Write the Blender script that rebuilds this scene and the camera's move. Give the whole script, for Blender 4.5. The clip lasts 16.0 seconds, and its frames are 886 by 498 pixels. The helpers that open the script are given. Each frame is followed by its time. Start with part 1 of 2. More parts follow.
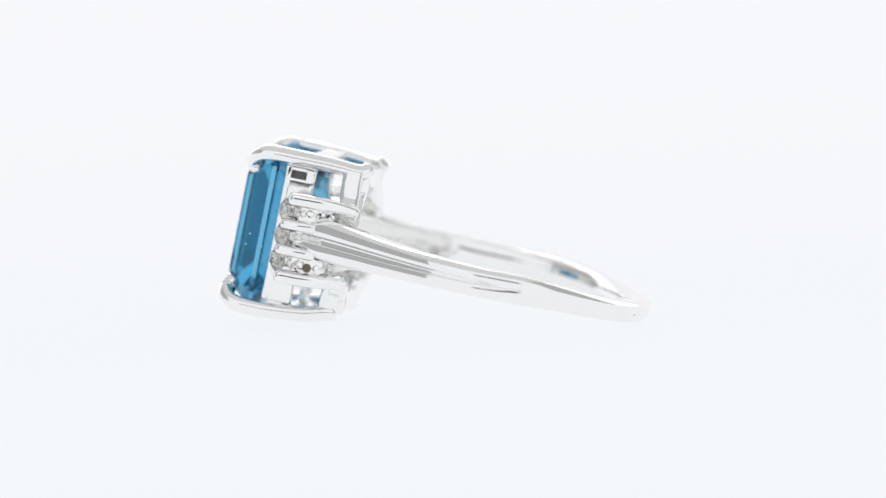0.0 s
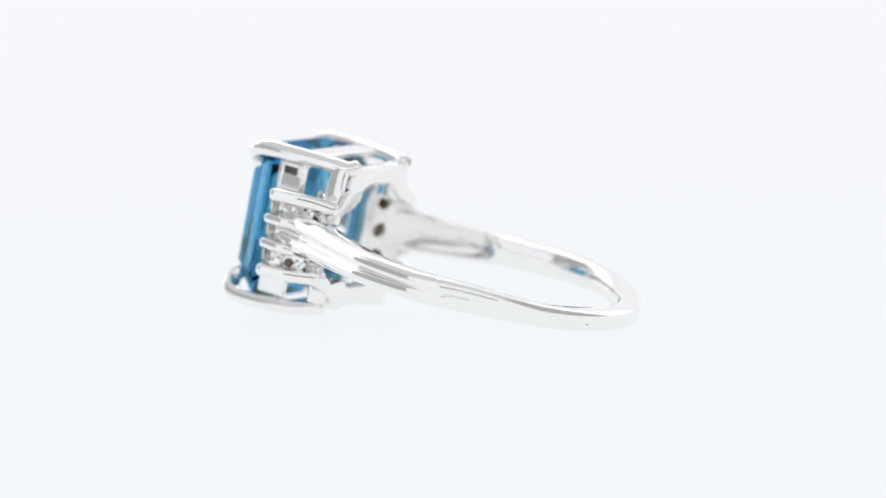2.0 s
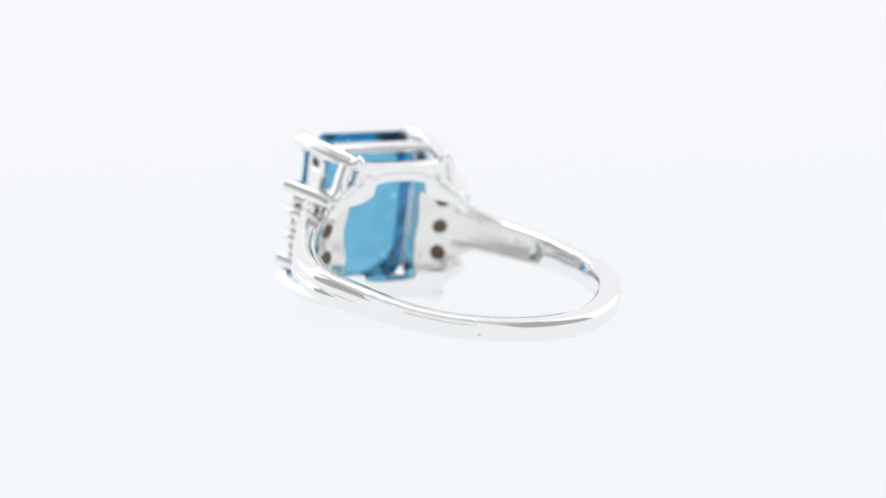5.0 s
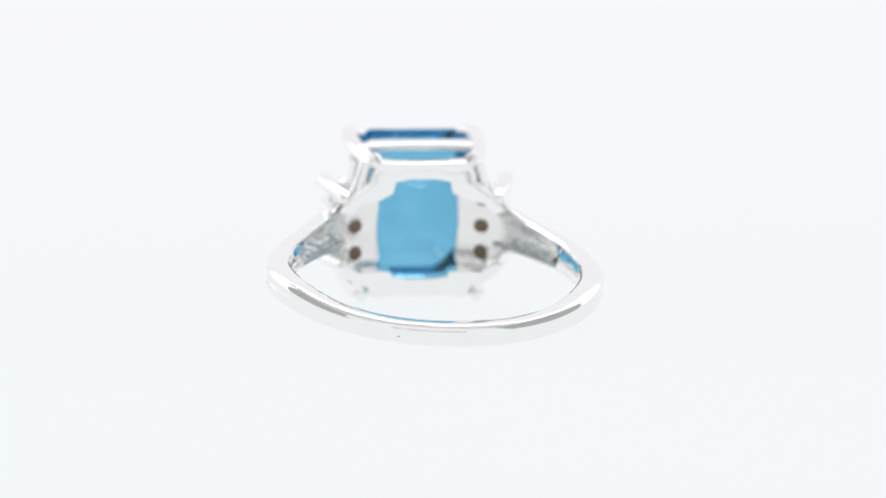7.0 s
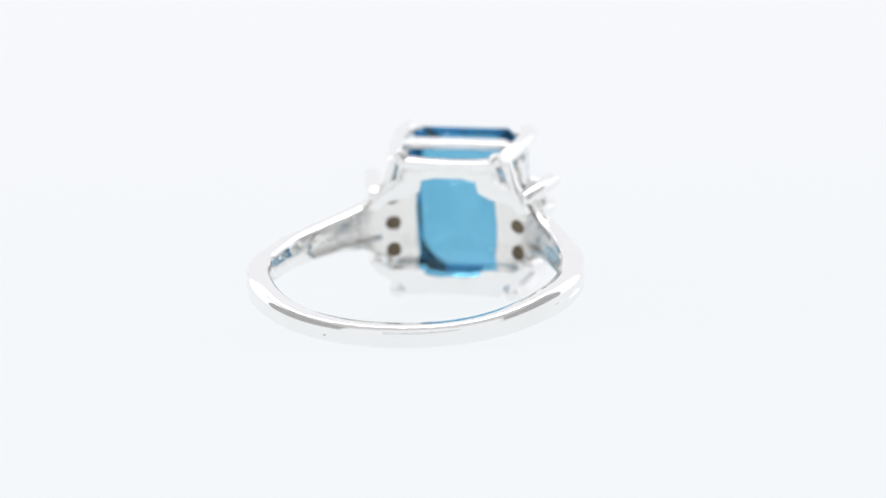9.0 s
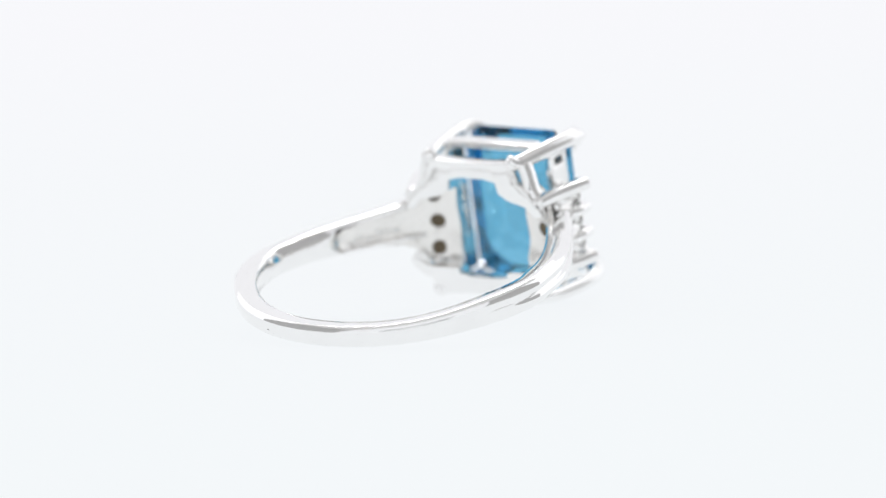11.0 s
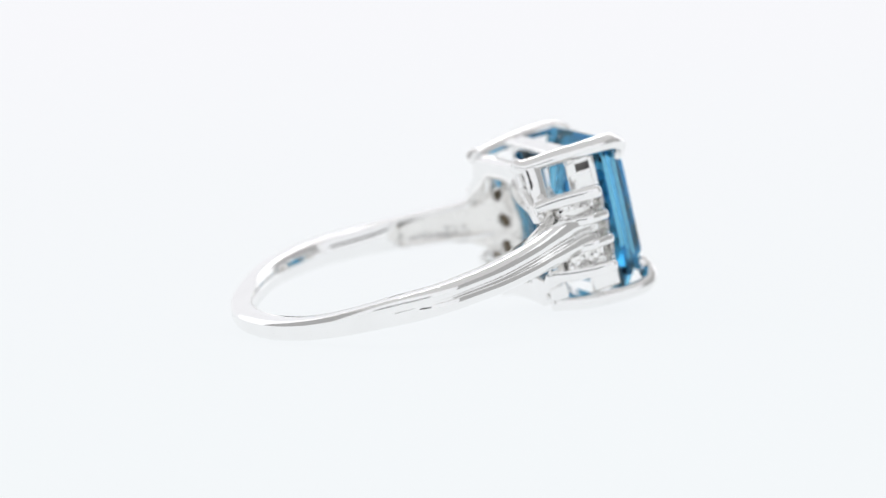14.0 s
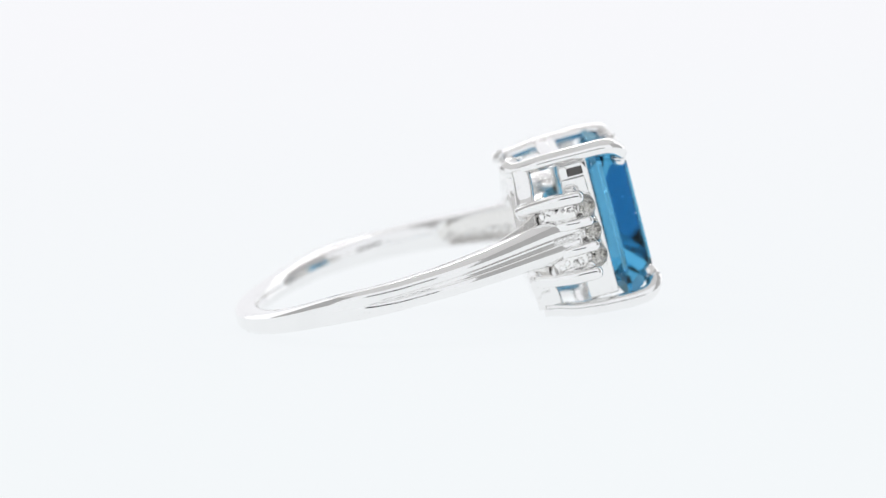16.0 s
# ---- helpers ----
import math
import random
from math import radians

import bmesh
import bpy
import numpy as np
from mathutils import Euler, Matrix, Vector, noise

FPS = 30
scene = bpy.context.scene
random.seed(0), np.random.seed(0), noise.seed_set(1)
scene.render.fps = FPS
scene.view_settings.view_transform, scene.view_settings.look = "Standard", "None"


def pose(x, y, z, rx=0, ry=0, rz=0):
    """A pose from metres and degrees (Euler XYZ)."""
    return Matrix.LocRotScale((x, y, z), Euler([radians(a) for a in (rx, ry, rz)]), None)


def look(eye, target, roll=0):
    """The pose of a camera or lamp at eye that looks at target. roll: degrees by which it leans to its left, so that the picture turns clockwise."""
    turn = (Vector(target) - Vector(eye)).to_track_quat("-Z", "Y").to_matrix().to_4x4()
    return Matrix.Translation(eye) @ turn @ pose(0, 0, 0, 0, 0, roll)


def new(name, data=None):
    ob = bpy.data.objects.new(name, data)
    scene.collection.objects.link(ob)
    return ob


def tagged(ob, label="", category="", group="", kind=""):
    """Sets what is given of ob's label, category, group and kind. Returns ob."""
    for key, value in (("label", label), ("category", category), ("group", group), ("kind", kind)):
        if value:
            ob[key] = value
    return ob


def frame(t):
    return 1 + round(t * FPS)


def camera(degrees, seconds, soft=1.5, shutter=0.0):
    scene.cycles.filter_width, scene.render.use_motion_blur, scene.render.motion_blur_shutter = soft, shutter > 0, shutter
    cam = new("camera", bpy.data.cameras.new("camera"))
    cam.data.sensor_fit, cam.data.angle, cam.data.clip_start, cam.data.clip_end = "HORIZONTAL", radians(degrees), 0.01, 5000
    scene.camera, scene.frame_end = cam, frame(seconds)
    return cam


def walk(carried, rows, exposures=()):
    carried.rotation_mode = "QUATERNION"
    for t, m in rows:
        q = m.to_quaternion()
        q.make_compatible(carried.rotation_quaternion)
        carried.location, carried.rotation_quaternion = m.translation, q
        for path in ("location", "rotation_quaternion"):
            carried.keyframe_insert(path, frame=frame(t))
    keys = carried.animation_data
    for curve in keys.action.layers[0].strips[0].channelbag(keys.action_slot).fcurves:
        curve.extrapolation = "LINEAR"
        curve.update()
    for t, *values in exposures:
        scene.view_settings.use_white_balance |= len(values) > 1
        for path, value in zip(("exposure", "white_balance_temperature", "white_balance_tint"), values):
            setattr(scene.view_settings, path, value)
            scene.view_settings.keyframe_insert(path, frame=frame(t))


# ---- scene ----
# ring turning on a lit white table inside a light tent; ring sizes below in millimetres
MM = 0.001
TAU, LEAN = 12.93, -2.12          # the ring lies tilted: rear of the band down, head up
REST = 0.003315                   # height of the ring's centre over the table
TH0, RATE = -8.36, -10.548       # heading at the start, degrees a second
OFF_U, OFF_V = 0.00340, -0.00060  # ring's centre from the turning axis

cam = camera(11.20, 16.0, soft=1.3)
DOWN, FAR = radians(6.305), 0.29246     # the camera looks down by this, at a point on the turning axis so far off
AIM = (0.0, 0.0, REST + 0.00142)
EYE = (0.0, -FAR * math.cos(DOWN), AIM[2] + FAR * math.sin(DOWN))
walk(cam, [(0.0, look(EYE, AIM, -1.75)), (16.0, look(EYE, AIM, -1.75))])
cam.data.dof.use_dof = True
cam.data.dof.focus_distance = 0.2855
cam.data.dof.aperture_fstop = 24.0

# ---- light ----
world = bpy.data.worlds.new("world")
scene.world = world
world.use_nodes = True
world.node_tree.nodes["Background"].inputs[0].default_value = (0.93, 0.95, 1.0, 1)
world.node_tree.nodes["Background"].inputs[1].default_value = 0.25


# unseen area lamp, added for white glints on the metal
strip = new("glint_lamp", bpy.data.lights.new("glint_lamp", "AREA"))
strip.data.shape, strip.data.size, strip.data.size_y, strip.data.energy = "RECTANGLE", 0.30, 0.05, 0.5
strip.matrix_world = look((0.0, 0.40, 0.56), (0.0, 0.0, 0.0))


# ---- materials ----
def mat(name):
    m = bpy.data.materials.new(name)
    m.use_nodes = True
    return m, m.node_tree.nodes, m.node_tree.links, m.node_tree.nodes["Principled BSDF"]


def coords(n, l, scale):
    c = n.new("ShaderNodeTexCoord")
    mp = n.new("ShaderNodeMapping")
    mp.inputs["Scale"].default_value = (scale, scale, scale)
    l.new(c.outputs["Object"], mp.inputs["Vector"])
    return mp.outputs["Vector"]


def metal(name, colour, rough, spread, bump):
    """polished or cast metal, with faint waves and fine scratches"""
    m, n, l, b = mat(name)
    b.inputs["Metallic"].default_value = 1.0
    v = coords(n, l, 1.0)
    fine = n.new("ShaderNodeTexNoise")
    fine.inputs["Scale"].default_value, fine.inputs["Detail"].default_value = 2600, 4
    wave = n.new("ShaderNodeTexNoise")
    wave.inputs["Scale"].default_value, wave.inputs["Detail"].default_value = 420, 2
    for t in (fine, wave):
        l.new(v, t.inputs["Vector"])
    r = n.new("ShaderNodeMapRange")
    r.inputs["To Min"].default_value, r.inputs["To Max"].default_value = rough, rough + spread
    l.new(fine.outputs["Fac"], r.inputs["Value"])
    l.new(r.outputs["Result"], b.inputs["Roughness"])
    ramp = n.new("ShaderNodeMix")
    ramp.data_type = "RGBA"
    ramp.inputs["A"].default_value = (*[c * 0.94 for c in colour], 1)
    ramp.inputs["B"].default_value = (*colour, 1)
    l.new(wave.outputs["Fac"], ramp.inputs["Factor"])
    l.new(ramp.outputs["Result"], b.inputs["Base Color"])
    add = n.new("ShaderNodeMath")
    add.operation = "MULTIPLY_ADD"
    add.inputs[1].default_value = 0.25
    l.new(fine.outputs["Fac"], add.inputs[0])
    l.new(wave.outputs["Fac"], add.inputs[2])
    bp = n.new("ShaderNodeBump")
    bp.inputs["Strength"].default_value, bp.inputs["Distance"].default_value = bump, 0.00006
    l.new(add.outputs["Value"], bp.inputs["Height"])
    l.new(bp.outputs["Normal"], b.inputs["Normal"])
    return m


def gem(name, colour, ior, grime):
    """faceted stone: clear glass whose colour deepens with each inner reflection"""
    m, n, l, b = mat(name)
    g = n.new("ShaderNodeBsdfGlass")
    g.inputs["IOR"].default_value = ior
    v = coords(n, l, 1.0)
    t = n.new("ShaderNodeTexNoise")
    t.inputs["Scale"].default_value, t.inputs["Detail"].default_value = 700, 3
    l.new(v, t.inputs["Vector"])
    mx = n.new("ShaderNodeMix")
    mx.data_type = "RGBA"
    mx.inputs["A"].default_value = (*[c * 0.94 for c in colour], 1)
    mx.inputs["B"].default_value = (*colour, 1)
    l.new(t.outputs["Fac"], mx.inputs["Factor"])
    l.new(mx.outputs["Result"], g.inputs["Color"])
    r = n.new("ShaderNodeMapRange")
    r.inputs["From Min"].default_value, r.inputs["To Min"].default_value, r.inputs["To Max"].default_value = 0.5, 0.0, grime
    l.new(t.outputs["Fac"], r.inputs["Value"])
    l.new(r.outputs["Result"], g.inputs["Roughness"])
    dust = n.new("ShaderNodeTexVoronoi")
    dust.inputs["Scale"].default_value = 900
    l.new(v, dust.inputs["Vector"])
    near = n.new("ShaderNodeMath")
    near.operation, near.inputs[1].default_value = "LESS_THAN", 0.055
    l.new(dust.outputs["Distance"], near.inputs[0])
    lint = n.new("ShaderNodeBsdfDiffuse")
    lint.inputs["Color"].default_value = (0.8, 0.8, 0.8, 1)
    both = n.new("ShaderNodeMixShader")
    l.new(near.outputs["Value"], both.inputs[0])
    l.new(g.outputs["BSDF"], both.inputs[1])
    l.new(lint.outputs["BSDF"], both.inputs[2])
    l.new(both.outputs["Shader"], n["Material Output"].inputs["Surface"])
    n.remove(b)
    return m


def glowing(name, colour, strength, albedo, far=None):
    """white translucent sheet, its light from behind put in as emission, faintly uneven; far: its tint towards the back
    """
    m, n, l, b = mat(name)
    b.inputs["Roughness"].default_value = 0.6
    b.inputs["Specular IOR Level"].default_value = 0.0
    b.inputs["Base Color"].default_value = (albedo, albedo, albedo, 1)
    v = coords(n, l, 1.0)
    t = n.new("ShaderNodeTexNoise")
    t.inputs["Scale"].default_value, t.inputs["Detail"].default_value = 9, 2
    l.new(v, t.inputs["Vector"])
    mx = n.new("ShaderNodeMix")
    mx.data_type = "RGBA"
    mx.inputs["A"].default_value = (*[c * 0.985 for c in colour], 1)
    mx.inputs["B"].default_value = (*colour, 1)
    l.new(t.outputs["Fac"], mx.inputs["Factor"])
    if far:
        sep = n.new("ShaderNodeSeparateXYZ")
        l.new(v, sep.inputs["Vector"])
        mr = n.new("ShaderNodeMapRange")
        mr.inputs["From Min"].default_value, mr.inputs["From Max"].default_value = -0.06, 0.30
        l.new(sep.outputs["Y"], mr.inputs["Value"])
        two = n.new("ShaderNodeMix")
        two.data_type = "RGBA"
        l.new(mr.outputs["Result"], two.inputs["Factor"])
        l.new(mx.outputs["Result"], two.inputs["A"])
        two.inputs["B"].default_value = (*far, 1)
        mx = two
    l.new(mx.outputs["Result"], b.inputs["Emission Color"])
    b.inputs["Emission Strength"].default_value = strength
    return m


def matte(name, colour, rough=0.6):
    m, n, l, b = mat(name)
    b.inputs["Base Color"].default_value = (*colour, 1)
    b.inputs["Roughness"].default_value = rough
    return m


SILVER = metal("polished_silver", (0.95, 0.945, 0.94), 0.03, 0.06, 0.10)
CAST = metal("cast_silver", (0.89, 0.875, 0.855), 0.14, 0.2, 1.0)
# dark silver for stamp and pit, and for the slot's painted dark reflection
DARK_SILVER = metal("dark_silver", (0.16, 0.155, 0.15), 0.30, 0.15, 0.3)
# dark brown, painted in for the shade inside the drilled holes
HOLE_DARK = metal("hole_dark_metal", (0.20, 0.165, 0.12), 0.35, 0.2, 0.6)
PAVE = metal("beaded_silver", (0.95, 0.94, 0.93), 0.05, 0.10, 1.0)
BLUE = gem("blue_topaz", (0.44, 0.74, 0.88), 1.70, 0.02)
CLEAR = gem("clear_stone", (0.99, 0.985, 0.97), 2.1, 0.02)
TABLE = glowing("lit_acrylic", (0.925, 0.958, 0.978), 0.932, 0.06, far=(0.937, 0.941, 0.972))
# one tent fabric in lit and shaded copies, brightness put in as emission
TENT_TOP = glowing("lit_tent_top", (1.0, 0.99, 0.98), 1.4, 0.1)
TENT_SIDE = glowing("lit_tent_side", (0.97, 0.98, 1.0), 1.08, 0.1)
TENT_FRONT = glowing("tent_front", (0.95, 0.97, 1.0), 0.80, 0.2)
TENT_TOP_SHADE = glowing("shaded_tent_top", (0.98, 0.97, 0.97), 0.45, 0.25)
TENT_SIDE_SHADE = glowing("shaded_tent_side", (0.98, 0.97, 0.97), 0.22, 0.25)
BLACK = matte("black_cloth", (0.02, 0.02, 0.022), 0.9)


# ---- mesh tools ----
from mathutils.geometry import delaunay_2d_cdt


def part(name, bm, material, parent=None, label="", sharp=32.0, smooth=True):
    """links a bmesh, in metres, as one mesh object under a thing or a part"""
    bmesh.ops.remove_doubles(bm, verts=bm.verts, dist=2e-7)
    bmesh.ops.recalc_face_normals(bm, faces=bm.faces)
    for f in bm.faces:
        f.smooth = smooth
    for e in bm.edges if sharp else ():
        e.smooth = len(e.link_faces) == 2 and e.calc_face_angle(0) < radians(sharp)
    me = bpy.data.meshes.new(name)
    bm.to_mesh(me)
    bm.free()
    me.materials.append(material)
    ob = new(name, me)
    if parent:
        ob.parent = parent
    if label:
        tagged(ob, label)
    return ob


def loft(rings, caps=True, closed=False):
    """skin over equal rings of points, in mm"""
    bm = bmesh.new()
    vs = [[bm.verts.new(Vector(p) * MM) for p in ring] for ring in rings]
    pairs = list(zip(vs, vs[1:])) + ([(vs[-1], vs[0])] if closed else [])
    for a, b in pairs:
        for i in range(len(a)):
            j = (i + 1) % len(a)
            bm.faces.new((a[i], a[j], b[j], b[i]))
    if caps and not closed:
        bm.faces.new(vs[0])
        bm.faces.new(vs[-1])
    return bm


def spline(points, steps):
    """a smooth line through points"""
    pts = [Vector(p) for p in points]
    pts = [pts[0] * 2 - pts[1]] + pts + [pts[-1] * 2 - pts[-2]]
    out = []
    for i in range(1, len(pts) - 2):
        a, b, c, d = pts[i - 1:i + 3]
        for k in range(steps):
            t = k / steps
            out.append(0.5 * (2 * b + (c - a) * t + (2 * a - 5 * b + 4 * c - d) * t * t + (3 * b - a - 3 * c + d) * t ** 3))
    out.append(pts[-2])
    return out


def rod(points, wide, high, up, steps=6, ends=(0.35, 0.6), power=3.0, grow=(1.0, 1.0), n=20):
    """a rounded bar along a smooth line; ends: how far each end is rounded off, in mm"""
    path = spline(points, steps)
    if ends[0]:
        d = (path[0] - path[1]).normalized()
        path = [path[0] + d * ends[0] * k for k in (1.0, 0.95, 0.80, 0.58, 0.3)] + path
    if ends[1]:
        d = (path[-1] - path[-2]).normalized()
        path = path + [path[-1] + d * ends[1] * k for k in (0.3, 0.58, 0.80, 0.95, 1.0)]
    rings, m = [], len(path)
    for i, p in enumerate(path):
        tan = (path[min(i + 1, m - 1)] - path[max(i - 1, 0)]).normalized()
        side = tan.cross(Vector(up)).normalized()
        top = side.cross(tan).normalized()
        k = grow[0] + (grow[1] - grow[0]) * i / (m - 1)
        if ends[0] and i < 5:
            k *= (0.12, 0.40, 0.68, 0.86, 0.96)[i]
        if ends[1] and i > m - 6:
            k *= (0.12, 0.40, 0.68, 0.86, 0.96)[m - 1 - i]
        ring = []
        for j in range(n):
            a = 2 * math.pi * j / n
            c, s_ = math.cos(a), math.sin(a)
            x = math.copysign(abs(c) ** (2 / power), c) * wide / 2 * k
            y = math.copysign(abs(s_) ** (2 / power), s_) * high / 2 * k
            ring.append(p + side * x + top * y)
        rings.append(ring)
    return loft(rings)


def flip(points, sv, sw=1):
    return [(p[0], p[1] * sv, p[2] * sw) for p in points]


def octagon(hv, hw, cut):
    return [(hv - cut, hw), (hv, hw - cut), (hv, -hw + cut), (hv - cut, -hw), (-hv + cut, -hw), (-hv, -hw + cut), (-hv, hw - cut), (-hv + cut, hw)]


def rounded_loop(outline, u0, u1, inset, bulge=0.12):
    """a closed rail: an outline in v and w, between two u, so thick"""
    rings = []
    n = len(outline)
    area = [Vector(p) for p in outline]
    for i in range(n):
        p, a, b = area[i], area[i - 1], area[(i + 1) % n]
        d1, d2 = (p - a).normalized(), (b - p).normalized()
        nrm = (Vector((-d1.y, d1.x)) + Vector((-d2.y, d2.x))).normalized()
        if nrm.dot(p) > 0:
            nrm = -nrm
        k = inset / max(0.5, abs(nrm.dot(Vector((-d1.y, d1.x)))))
        ring = []
        for s_, u in ((bulge, u0), (0, u0 + bulge), (0, u1 - bulge), (bulge, u1), (inset - bulge, u1), (inset, u1 - bulge), (inset, u0 + bulge), (inset - bulge, u0)):
            q = p + nrm * k * s_ / inset
            ring.append((u, q.x, q.y))
        rings.append(ring)
    return loft(rings, closed=True)


def dense(outline, step):
    """an outline with more points on its long sides"""
    out = []
    for i, p in enumerate(outline):
        q = outline[(i + 1) % len(outline)]
        k = max(1, int(math.dist(p, q) / step))
        out += [(p[0] + (q[0] - p[0]) * j / k, p[1] + (q[1] - p[1]) * j / k) for j in range(k)]
    return out


# ---- the light tent: unseen glowing panels around the backdrop ----
def sheet(name, rows, material, label):
    bm = bmesh.new()
    vs = [[bm.verts.new(p) for p in row] for row in rows]
    for a, b in zip(vs, vs[1:]):
        for i in range(len(a) - 1):
            bm.faces.new((a[i], a[i + 1], b[i + 1], b[i]))
    me = bpy.data.meshes.new(name)
    bm.to_mesh(me)
    bm.free()
    me.materials.append(material)
    ob = new(name, me)
    mod = ob.modifiers.new("thick", "SOLIDIFY")
    mod.thickness, mod.offset = 0.003, -1
    return tagged(ob, label, kind="structure")


def build_tent():
    w = 0.42
    prof = [(-0.75, 0.0), (-0.4, 0.0), (-0.2, 0.0), (0.0, 0.0), (0.2, 0.0), (0.38, 0.0)]
    prof += [(0.38 + 0.16 * math.sin(a), 0.16 - 0.16 * math.cos(a)) for a in (math.pi / 2 * k / 10 for k in range(1, 11))]
    prof += [(0.54, 0.3), (0.54, 0.6)]
    bm_rows = [[(x, y, z) for x in (-w, -0.2, 0.0, 0.2, w)] for y, z in prof]
    sheet("backdrop", bm_rows, TABLE, "seamless white acrylic sheet, lit from below, curving up behind")
    # sides and top are out of view; bright and dim glow shape the reflections
    for side, sx in (("left", -1), ("right", 1)):
        lit = (0.12, 0.33, 0.54) if sx < 0 else (0.54, 0.33, 0.12)
        dim = (-0.75, -0.3, 0.12) if sx < 0 else (0.12, -0.3, -0.75)
        sheet("wall_" + side, [[(sx * w, y, z) for y in lit] for z in (0.0, 0.3, 0.6)], TENT_SIDE, "unseen white fabric side of the light tent, given a bright glow")
        sheet("wall_front_" + side, [[(sx * w, y, z) for y in dim] for z in (0.0, 0.3, 0.6)], TENT_SIDE_SHADE, "unseen fabric side of the light tent, given a dim glow for shade")
    sheet("ceiling", [[(x, y, 0.6) for x in (w, 0.0, -w)] for y in (0.34, 0.44, 0.54)], TENT_TOP, "unseen white fabric top of the light tent, given a bright glow")
    sheet("ceiling_front", [[(x, y, 0.6) for x in (w, 0.0, -w)] for y in (-0.75, -0.2, 0.34)], TENT_TOP_SHADE, "unseen fabric top of the light tent, given a dim glow for shade")
    # front of the tent, unseen: fabric slotted before black cloth, added for dark reflections
    bm = bmesh.new()
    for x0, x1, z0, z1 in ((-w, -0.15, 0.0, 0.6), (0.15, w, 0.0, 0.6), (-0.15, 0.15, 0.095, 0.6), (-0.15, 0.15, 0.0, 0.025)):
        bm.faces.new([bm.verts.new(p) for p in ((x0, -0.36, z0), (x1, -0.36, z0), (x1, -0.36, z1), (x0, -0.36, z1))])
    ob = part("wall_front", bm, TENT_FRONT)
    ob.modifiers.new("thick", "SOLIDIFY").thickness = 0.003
    tagged(ob, "unseen glowing fabric front of the light tent, slotted for dark reflections", kind="structure")
    sheet("wall_back", [[(x, -0.75, z) for x in (-w, w)] for z in (0.0, 0.6)], BLACK, "unseen black cloth behind the tent, added for dark reflections")


build_tent()

# ---- the ring: u runs to the band's rear, v across, w along the finger ----
ring = tagged(new("gemstone_ring"), "polished silver ring with large blue emerald-cut stone, lying on its side", "ring")


def build_main_stone():
    levels = [(-16.5, 1.3, 1.35, 0.95), (-14.8, 0.0, 0.0, 1.2), (-14.5, 0.0, 0.0, 1.2), (-12.2, 4.0, 4.3, 0.05)]
    rings = [[(u, v, w) for v, w in octagon(4.1 - iv, 5.3 - iw, cut)] for u, iv, iw, cut in levels]
    part("centre_stone", loft(rings), BLUE, ring, "deep blue transparent step-cut stone", smooth=False)


def build_prongs():
    # hooked over the stone's cut corner, then straight back to a small horn
    line = [(-15.95, 3.05, 3.80), (-16.08, 3.42, 4.22), (-15.85, 3.95, 4.68), (-15.1, 4.24, 4.92), (-13.4, 4.24, 4.95), (-11.2, 3.95, 4.92), (-9.5, 3.5, 4.80), (-8.98, 3.30, 4.92), (-8.78, 3.12, 5.12)]
    low = [(-16.15, 3.05, 3.85), (-16.3, 3.42, 4.28), (-16.05, 3.95, 4.78), (-15.3, 4.26, 5.05), (-13.4, 4.26, 5.05), (-11.2, 4.1, 4.85), (-9.7, 3.95, 4.5), (-9.1, 3.9, 4.4)]
    for sv in (1, -1):
        for sw in (1, -1):
            part("prong", rod(flip(line if sw > 0 else low, sv, sw), 1.02, 0.86, (0, 0.62 * sv, 0.78 * sw), ends=(0.34, 0.18), grow=(1.18, 0.90), power=2.6), SILVER, ring)


def plate(outline, holes, place, back, grain=0.0):
    """a pierced plate: an outline with round-cornered holes in v and w, put in place by place(), so thick; grain: step of its inner points"""
    verts, edges = [], []
    for lp in [outline] + holes:
        s0 = len(verts)
        verts += [Vector(p) for p in lp]
        edges += [(s0 + i, s0 + (i + 1) % len(lp)) for i in range(len(lp))]
    bm = bmesh.new()

    def inside(c, lp):
        hit = False
        for (x0, y0), (x1, y1) in zip(lp, lp[1:] + lp[:1]):
            if (y0 > c.y) != (y1 > c.y) and c.x < x0 + (c.y - y0) / (y1 - y0) * (x1 - x0):
                hit = not hit
        return hit
    if grain:
        rim = list(verts)
        for i in range(int(20 / grain)):
            for j in range(int(20 / grain)):
                p = Vector((-10 + i * grain, -10 + (j + 0.5 * (i % 2)) * grain))
                if inside(p, outline) and not any(inside(p, h) for h in holes) and min((p - q).length for q in rim) > 0.6 * grain:
                    verts.append(p)
    vs, es, faces, *_ = delaunay_2d_cdt(verts, edges, [], 1, 1e-6)
    keep = []
    for f in faces:
        c = sum((vs[i] for i in f), Vector((0, 0))) / len(f)
        if inside(c, outline) and not any(inside(c, h) for h in holes):
            keep.append(list(f))
    top, low = [bm.verts.new(place(p.x, p.y, 0)) for p in vs], [bm.verts.new(place(p.x, p.y, back)) for p in vs]
    sides = set()
    for f in keep:
        bm.faces.new([top[i] for i in f])
        bm.faces.new([low[i] for i in reversed(f)])
        sides |= set(zip(f, f[1:] + f[:1]))
    for i, j in sides:
        if (j, i) not in sides:
            bm.faces.new((top[i], low[i], low[j], top[j]))
    bmesh.ops.delete(bm, geom=[v for v in bm.verts if not v.link_faces], context="VERTS")
    rim = [e for e in bm.edges if len(e.link_faces) == 2 and e.calc_face_angle(0) > 1.0 and abs(e.verts[0].co.x - e.verts[1].co.x) < 0.4 * MM]
    bmesh.ops.bevel(bm, geom=rim, offset=0.055 * MM, segments=2, affect="EDGES", profile=0.5)
    return bm


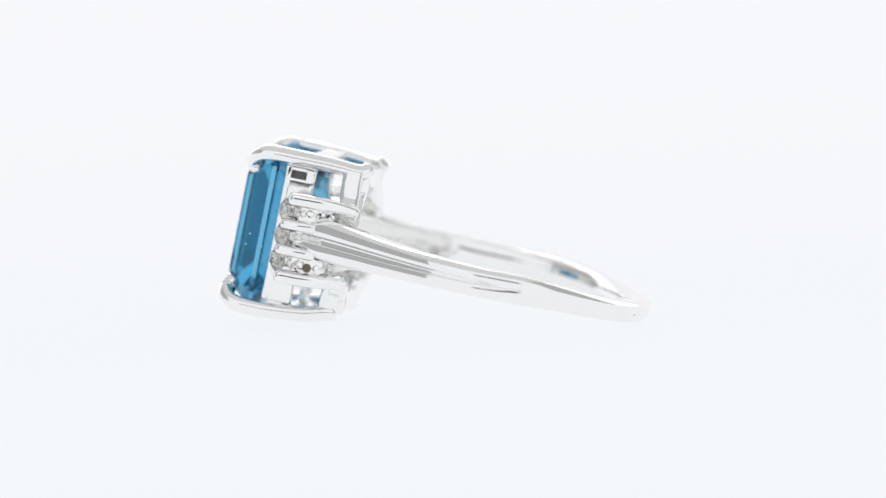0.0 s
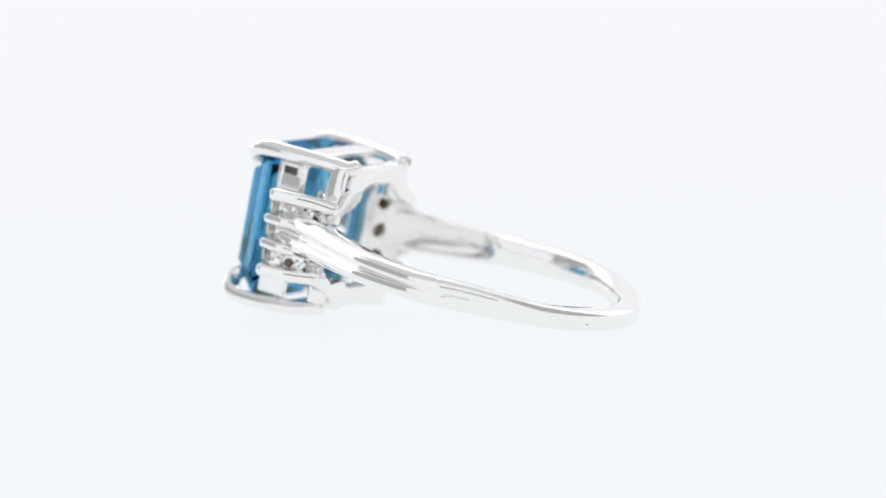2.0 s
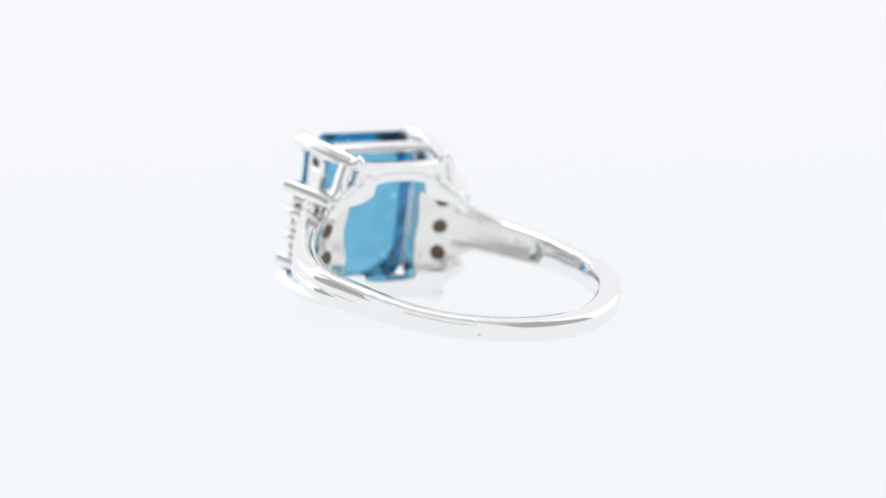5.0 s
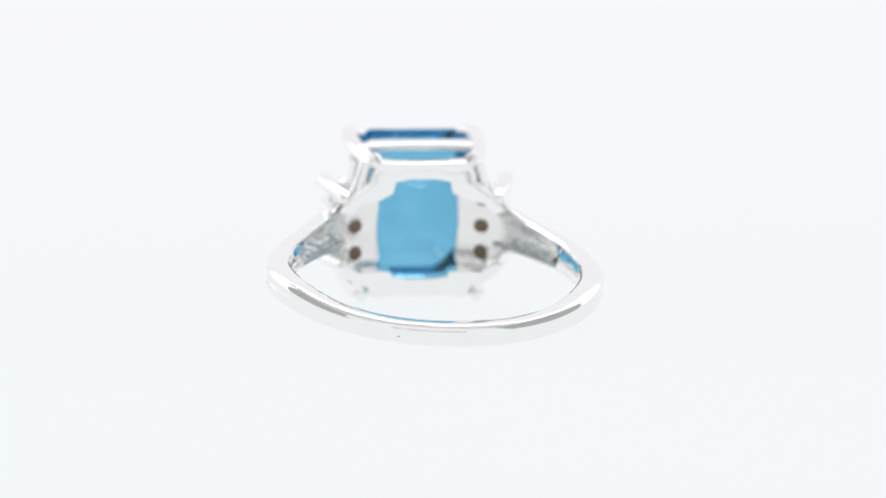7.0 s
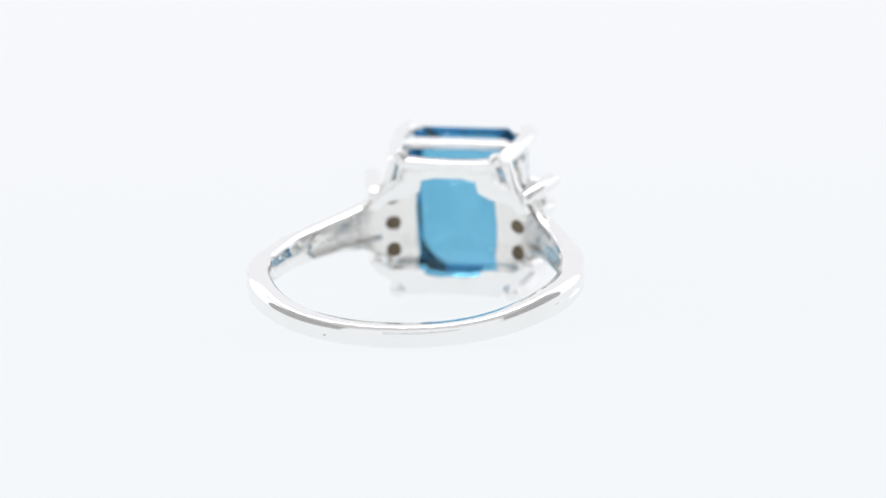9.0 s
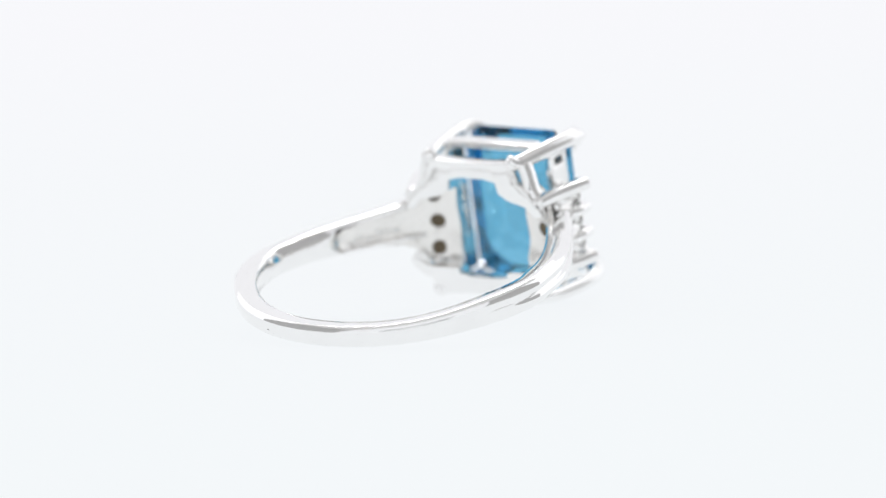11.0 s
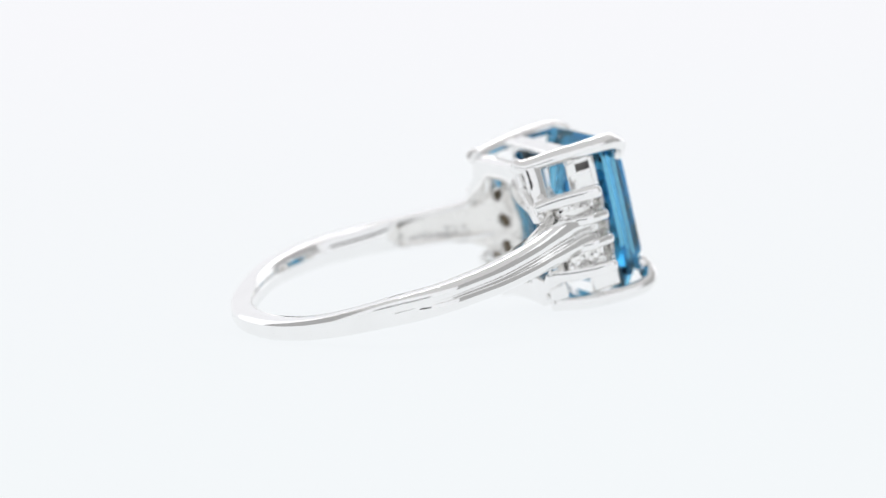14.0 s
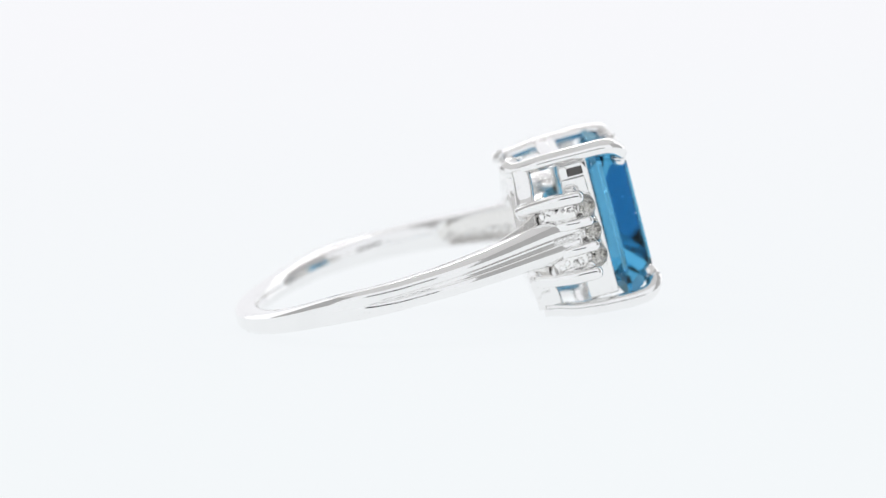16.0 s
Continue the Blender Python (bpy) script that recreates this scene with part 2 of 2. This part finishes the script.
def build_gallery():
    part("middle_rail", rounded_loop(dense(octagon(4.2, 5.30, 1.05), 0.8), -12.62, -11.95, 0.45, bulge=0.12), SILVER, ring)
    for sv in (1, -1):
        part("front_rail", rod(flip([(-13.69, 4.04, -4.3), (-13.69, 4.04, 0.0), (-13.69, 4.04, 4.3)], sv), 0.45, 0.42, (1, 0, 0), ends=(0.1, 0.1), power=4.0), SILVER, ring)
        for sw in (1, -1):
            # a solid block below; above, a lower block, a cap and a dark slot between them
            mid, tall = (2.6, 2.05) if sw > 0 else (3.0, 2.85)
            part("rail_bridge", rod(flip([(u, 3.98, mid) for u in (-13.75, -12.9, -12.08)], sv, sw), 0.5, tall, (0, 0, 1), ends=(0.1, 0.1), power=7.0), SILVER, ring)
            if sw > 0:
                # dark backing, put in for the dark reflection inside the slot
                part("slot_dark", rod(flip([(u, 3.72, 3.8) for u in (-13.5, -13.0, -12.55)], sv), 0.2, 0.8, (0, 0, 1), steps=2, ends=(0.05, 0.05), power=5.0, n=10), DARK_SILVER, ring)
                part("rail_cap", rod(flip([(u, 3.9, 4.28) for u in (-13.75, -12.9, -12.08)], sv), 0.5, 0.4, (0, 0, 1), ends=(0.1, 0.1), power=5.0), SILVER, ring)
    for sw in (1, -1):
        edge = [(-3.1, 4.95), (-1.6, 4.82), (0, 4.78), (1.6, 4.82), (3.1, 4.95), (3.5, 3.6), (4.45, 2.9), (5.05, 2.1), (5.5, 1.5), (4.75, 1.35), (4.1, 2.0), (2.75, 2.3), (1.95, 2.75), (1.8, 3.5), (0.9, 3.68), (-0.9, 3.68),
                (-1.8, 3.5), (-1.95, 2.75), (-2.75, 2.3), (-4.1, 2.0), (-4.75, 1.35), (-5.5, 1.5), (-5.05, 2.1), (-4.45, 2.9), (-3.5, 3.6)]
        if sw < 0:                                        # the lower rail is cut wider, clear of the drilled holes
            half = [(3.1, 4.5), (3.5, 3.7), (4.6, 3.25), (5.2, 2.75), (5.5, 2.15), (4.95, 2.1), (4.1, 2.68), (2.75, 2.6), (1.95, 2.7), (1.8, 3.05), (0.9, 3.18)]
            edge = [(-1.6, 4.42), (0, 4.4), (1.6, 4.42)] + half + [(-v, w) for v, w in reversed(half)]
        edge = dense([(v, w * sw) for v, w in edge], 0.45)
        part("back_rail", plate(edge, [], lambda v, w, d: Vector((-8.8 + 0.012 * v * v - d, v, w)) * MM, 1.05), SILVER, ring)
        part("cross_rail", rod([(-11.75, -3.7, 5.02 * sw), (-11.7, 0, 5.1 * sw), (-11.75, 3.7, 5.02 * sw)], 0.95, 0.55, (0, 0, 1), ends=(0.1, 0.1)), SILVER, ring)
    # corner pieces that join prongs, back rails and bars
    for sv in (1, -1):
        for sw in (1, -1):
            part("gallery_foot", rod(flip([(-9.6, 3.75, 4.7), (-9.6, 3.95, 4.0), (-9.5, 4.2, 3.1), (-9.4, 4.6, 2.5)], sv, sw), 0.72, 1.25, (1, 0, 0), ends=(0.1, 0.1), power=2.8), SILVER, ring)


SEAT = [(2.6, -10.72, 2.6), (3.4, -10.62, 3.0), (4.2, -10.35, 2.9), (5.0, -9.9, 2.3), (5.6, -9.35, 1.75), (6.2, -8.55, 1.35), (7.0, -7.25, 1.05), (7.8, -5.85, 0.9), (8.3, -5.0, 0.75), (8.5, -4.7, 0.45)]


def along(v, k):
    """between the rows of SEAT"""
    for a, b in zip(SEAT, SEAT[1:]):
        if v <= b[0]:
            return a[k] + (b[k] - a[k]) * (v - a[0]) / (b[0] - a[0])
    return SEAT[-1][k]


def build_seat(sv):
    """the pierced cast cup behind a row of accent stones, running out into the band's gutter like a funnel"""
    holes = [[(4.2 + 0.46 * math.cos(k * math.pi / 7), b + 0.48 * math.sin(k * math.pi / 7)) for k in range(14)] for b in (-1.85, -0.05, 1.85)]
    edge = [(2.72, 0.0), (2.66, 1.2), (2.55, 2.2), (2.75, 2.9), (3.4, 3.05), (4.2, 2.9)] + [(v, h) for v, u, h in SEAT[3:]]
    edge = edge + [(v, -w) for v, w in reversed(edge[1:])]

    def place(v, w, d):
        k = min(1.3, abs(w) / along(v, 2)) ** 2
        turn = ease(v, 4.6, 6.4)                           # the cup turns into the gutter
        cup = 0.34 * k + 0.09 * math.sin(w * 2.1 + 0.7 * sv) * (v < 4.6)
        lift = 0.30 * turn * k
        back_v = d * 0.25 * turn
        return Vector((along(v, 1) + cup * (1 - turn) + 0.5 * lift - d * (1 - 0.85 * turn), (v - 0.86 * lift + back_v) * sv, w + 0.12 * turn)) * MM
    part("seat_plate", plate(dense(edge, 0.35), holes, place, 0.7, grain=0.36), CAST, ring, "greyish cast cup with drilled holes", sharp=50)
    # dark discs behind the holes stand in for the shade in them
    for b in (-1.85, -0.05, 1.85):
        at = place(4.2, b, 0.45)
        bm = bmesh.new()
        bmesh.ops.create_cone(bm, cap_ends=True, segments=16, radius1=0.62 * MM, radius2=0.5 * MM, depth=0.16 * MM)
        bm.transform(Matrix.Translation(at) @ Matrix.Rotation(radians(90), 4, "Y"))
        part("hole_shade", bm, HOLE_DARK, ring, "dark brown disc for the shade inside a drilled hole")
    bm = bmesh.new()                                       # lumps left by the casting, along the funnel
    for k in range(6):
        at = place(6.3 + 0.33 * k + random.uniform(-0.1, 0.1), random.uniform(-0.35, -0.05), -0.03)
        lump = Matrix.Translation(at) @ Matrix.Diagonal((1.2, 1.0, random.uniform(0.7, 1.2), 1))
        bmesh.ops.create_icosphere(bm, subdivisions=2, radius=random.uniform(0.12, 0.2) * MM, matrix=lump)
    part("casting_lumps", bm, SILVER, ring, "row of shiny lumps left by the casting", sharp=0)


def build_accents(sv):
    # long side bars, then the shorter claws between the small stones
    for sw in (1, -1):
        part("side_bar", rod(flip([(-12.7, 6.1, 2.5), (-11.2, 5.75, 2.5), (-9.8, 5.2, 2.4), (-8.9, 4.85, 2.25)], sv, sw), 1.1, 0.86, (0, 0, 1), ends=(0.38, 0.2)), SILVER, ring)
        part("claw", rod(flip([(-12.95, 5.8, 0.82), (-11.9, 5.95, 0.84), (-11.0, 5.7, 0.88)], sv, sw), 0.9, 0.72, (0, 0, 1), ends=(0.36, 0.2), grow=(1.0, 0.9)), SILVER, ring)
    # beaded metal body behind the small stones
    part("shoulder", rod(flip([(-12.2, 5.0, 0.0), (-11.4, 5.15, 0.0), (-10.3, 5.2, 0.0)], sv), 0.9, 4.5, (0, 0, 1), ends=(0.25, 0.2), power=6.0, n=40), PAVE, ring)
    for k in range(5):
        for sw in (1, -1):
            bm = bmesh.new()
            bmesh.ops.create_icosphere(bm, subdivisions=1, radius=random.uniform(0.2, 0.34) * MM)
            at = Vector((-12.0 + 0.45 * k + random.uniform(-0.1, 0.1), 5.55 * sv, (1.75 + random.uniform(-0.2, 0.2)) * sw))
            bm.transform(Matrix.Translation(at * MM) @ Euler([random.uniform(0, 3) for _ in range(3)]).to_matrix().to_4x4() @ Matrix.Diagonal((1.2, 0.8, 1.0, 1)))
            part("bead", bm, SILVER, ring, smooth=False)
    axis = Vector((-0.74, 0.67 * sv, 0)).normalized()
    side = axis.cross(Vector((0, 0, 1))).normalized()
    for w in (-1.6, 0.0, 1.6):
        c = Vector((-13.2, 4.95 * sv, w))
        n = 12

        def circle(r, h, turn=0.0):
            return [c + axis * h + side * (r * math.cos(2 * math.pi * (i + turn) / n)) + Vector((0, 0, 1)) * (r * math.sin(2 * math.pi * (i + turn) / n)) for i in range(n)]
        cup = part("collet", loft([circle(0.82, -0.05), circle(0.88, -0.5), circle(0.74, -1.2), circle(0.04, -1.15), circle(0.05, -0.9), circle(0.62, -0.6), circle(0.72, -0.12)], closed=True), SILVER, ring)
        part("accent_stone", loft([circle(0.44, 0.30, 0.5), circle(0.64, 0.18), circle(0.80, 0.0), circle(0.80, -0.05), circle(0.45, -0.4, 0.5), circle(0.05, -0.72)]), CLEAR, cup, "small clear faceted stone", smooth=False)


def shank_line():
    """outer contour of one half of the band, from its rear to the head"""
    pts = [(10.35 * math.cos(a), 10.8 * math.sin(a)) for a in (radians(k) for k in range(0, 91, 3))]
    tail = spline([(0.0, 10.8, 0), (-3.2, 10.2, 0), (-6.0, 8.95, 0), (-8.6, 7.45, 0), (-10.6, 6.35, 0), (-11.5, 5.98, 0), (-12.25, 5.78, 0)], 7)[1:]
    return pts + [(p.x, p.y) for p in tail]


def ease(x, a, b):
    t = min(1, max(0, (x - a) / (b - a)))
    return t * t * (3 - 2 * t)


def build_band():
    half = shank_line()
    line = [(u, -v) for u, v in reversed(half[1:])] + half
    line = [(u, v - 0.38 * ease(u, -9, 1)) for u, v in line]      # the band is bent a little to one side of the head
    rings, groove = [], []
    m = len(line)
    for i, (u, v) in enumerate(line):
        a, b = line[max(i - 1, 0)], line[min(i + 1, m - 1)]
        tan = Vector((b[0] - a[0], b[1] - a[1])).normalized()
        nrm = Vector((-tan.y, tan.x))
        if nrm.dot(Vector((u + 2.0, v))) > 0:
            nrm = -nrm
        split = ease(-u, -3.2, 10.5)                      # 0 on the plain band, 1 at the head
        open_ = ease(-u, -5.2, 1.2)
        H = (0.68 + 0.22 * ease(-u, -10, -2) + 0.58 * ((10.4 - u) / 21.4) ** 4) * (1 - 0.45 * ease(-u, 10.6, 12.3))
        T = 1.38 + 0.22 * split
        G = 0.03 + 0.05 * open_ + 0.17 * split            # groove on the outside
        D = 0.16 * open_ + 0.16 * split
        I = 0.02 + (0.42 + 0.50 * split) * ease(-u, 4.6 if v < 0 else 4.1, 5.0 if v < 0 else 4.5)   # gutter on the inside
        E = 0.62 * ease(-u, 4.7 if v < 0 else 4.2, 5.8 if v < 0 else 5.3)
        wc = 0.10 - 0.46 * ease(u, 3.5, 10.6) + 0.02 * ease(-u, 6, 11) - 0.016 * v
        c, o, g = 0.24, open_, ease(-u, 4.2, 5.8)
        mid = -0.05 * (1 - o) + D * o
        sec = [(-H + c, 0.0), (-(H + G) / 2, -0.03 - 0.08 * o), (-G - 0.06, -0.05 + 0.06 * o), (-G, -0.05 + 0.12 * o), (-G * 0.8, mid), (0, mid), (G * 0.8, mid), (G, -0.05 + 0.12 * o), (G + 0.06, -0.05 + 0.06 * o), ((H + G) / 2, -0.03 - 0.08 * o), (H - c, 0.0),
               (H - 0.03, 0.21), (H, 0.30), (H - 0.02, T - 0.2), (H - 0.14, T), (I + 0.06, T), (I, T - 0.08 * g), (I * 0.85, T - E), (0, T - E), (-I * 0.85, T - E), (-I, T - 0.08 * g), (-I - 0.06, T), (-H + 0.14, T), (-H + 0.02, T - 0.2), (-H, 0.30), (-H + 0.03, 0.21)]
        sec = [(w, r + 0.10 * (1 - (w / H) ** 2) * (1 - ease(-u, 3.0, 4.4)) * (r > T - 0.3)) for w, r in sec]      # rounded inside
        sec = [(w, r + (0.10 * o + 0.24 * split) * (w / H) ** 2 * (r < 0.5)) for w, r in sec]
        rings.append([(u + nrm.x * r, v + nrm.y * r, wc + w) for w, r in sec])
        groove.append(Vector((u + nrm.x * (mid - 0.03), v + nrm.y * (mid - 0.03), wc)))
    bm = loft(rings)
    bm.faces.ensure_lookup_table()
    for i in range(m - 1):                                # rough cast metal in gutter and groove
        u = line[i][0]
        for j in ([16, 17, 18, 19] if u < (-4.8 if line[i][1] < 0 else -4.3) else []):
            bm.faces[i * 26 + j].material_index = 1
    bm.verts.ensure_lookup_table()
    for e in bm.edges:                                    # crisp edges run along the band
        i, j = sorted(v.index for v in e.verts)
        u, k = line[min(i // 26, m - 1)][0], i % 26
        crisp = k in (0, 10, 11, 25, 14, 22) or (k in (3, 7) and u < 1.5) or (k in (4, 6) and u < -2)
        e.smooth = not (j - i == 26 and crisp)
    band = part("band", bm, SILVER, ring, sharp=0)
    band.data.materials.append(CAST)
    for run in (groove[:14], groove[-14:]):                # tiny beads along the groove near the head
        bm = bmesh.new()
        for p in spline(run, 3):
            q = Vector(p) + Vector([random.uniform(-0.03, 0.03) for _ in range(3)])
            bmesh.ops.create_icosphere(bm, subdivisions=1, radius=random.uniform(0.08, 0.14) * MM, matrix=Matrix.Translation(q * MM))
        part("milgrain", bm, SILVER, band, "row of tiny silver beads", sharp=0)
    # worn, unreadable stamp inside the band
    for k, size in ((96, 0.4), (99, 0.55), (102, 0.5), (105, 0.35)):
        a = radians(k)
        bm = bmesh.new()
        bmesh.ops.create_cube(bm, size=1)
        m4 = Matrix.Translation(Vector((8.95 * math.cos(a), 9.4 * math.sin(a), -0.12)) * MM) @ Matrix.Rotation(a, 4, "Z") @ Matrix.Diagonal((0.03 * MM, 0.30 * MM, size * MM, 1))
        bm.transform(m4)
        part("stamp_mark", bm, DARK_SILVER, band)
    return band


def build_pit(band):
    """a small casting pit on the outside of the band"""
    a = math.asin(-3.62 / 10.8)
    bm = bmesh.new()
    bmesh.ops.create_icosphere(bm, subdivisions=1, radius=1)
    bm.transform(Matrix.Translation(Vector((10.35 * math.cos(a), -4.0, -0.42)) * MM) @ Matrix.Rotation(a, 4, "Z") @ Matrix.Diagonal((0.07 * MM, 0.14 * MM, 0.07 * MM, 1)))
    part("pit", bm, DARK_SILVER, band)


build_main_stone()
build_prongs()
build_gallery()
for s_side in (1, -1):
    build_seat(s_side)
    build_accents(s_side)
# no hole is cut here: a dark disc stands in for its shade
bm_hole = bmesh.new()
bmesh.ops.create_cone(bm_hole, cap_ends=True, segments=14, radius1=0.29 * MM, radius2=0.24 * MM, depth=0.14 * MM)
bm_hole.transform(Matrix.Translation(Vector((-11.15, -5.7, -1.72)) * MM) @ Matrix.Rotation(radians(90), 4, "X"))
part("hole_shade", bm_hole, HOLE_DARK, ring, "dark brown disc for the shade inside a drilled hole")
build_pit(build_band())


# ---- what moves ----
def ring_pose(t):
    return pose(-0.000085, 0, REST, 0, 0, TH0 + RATE * t) @ pose(OFF_U, OFF_V, 0) @ pose(0, 0, 0, 0, TAU, 0) @ pose(0, 0, 0, LEAN, 0, 0)


def motions():
    walk(ring, [(k * 0.5, ring_pose(k * 0.5)) for k in range(33)])


motions()
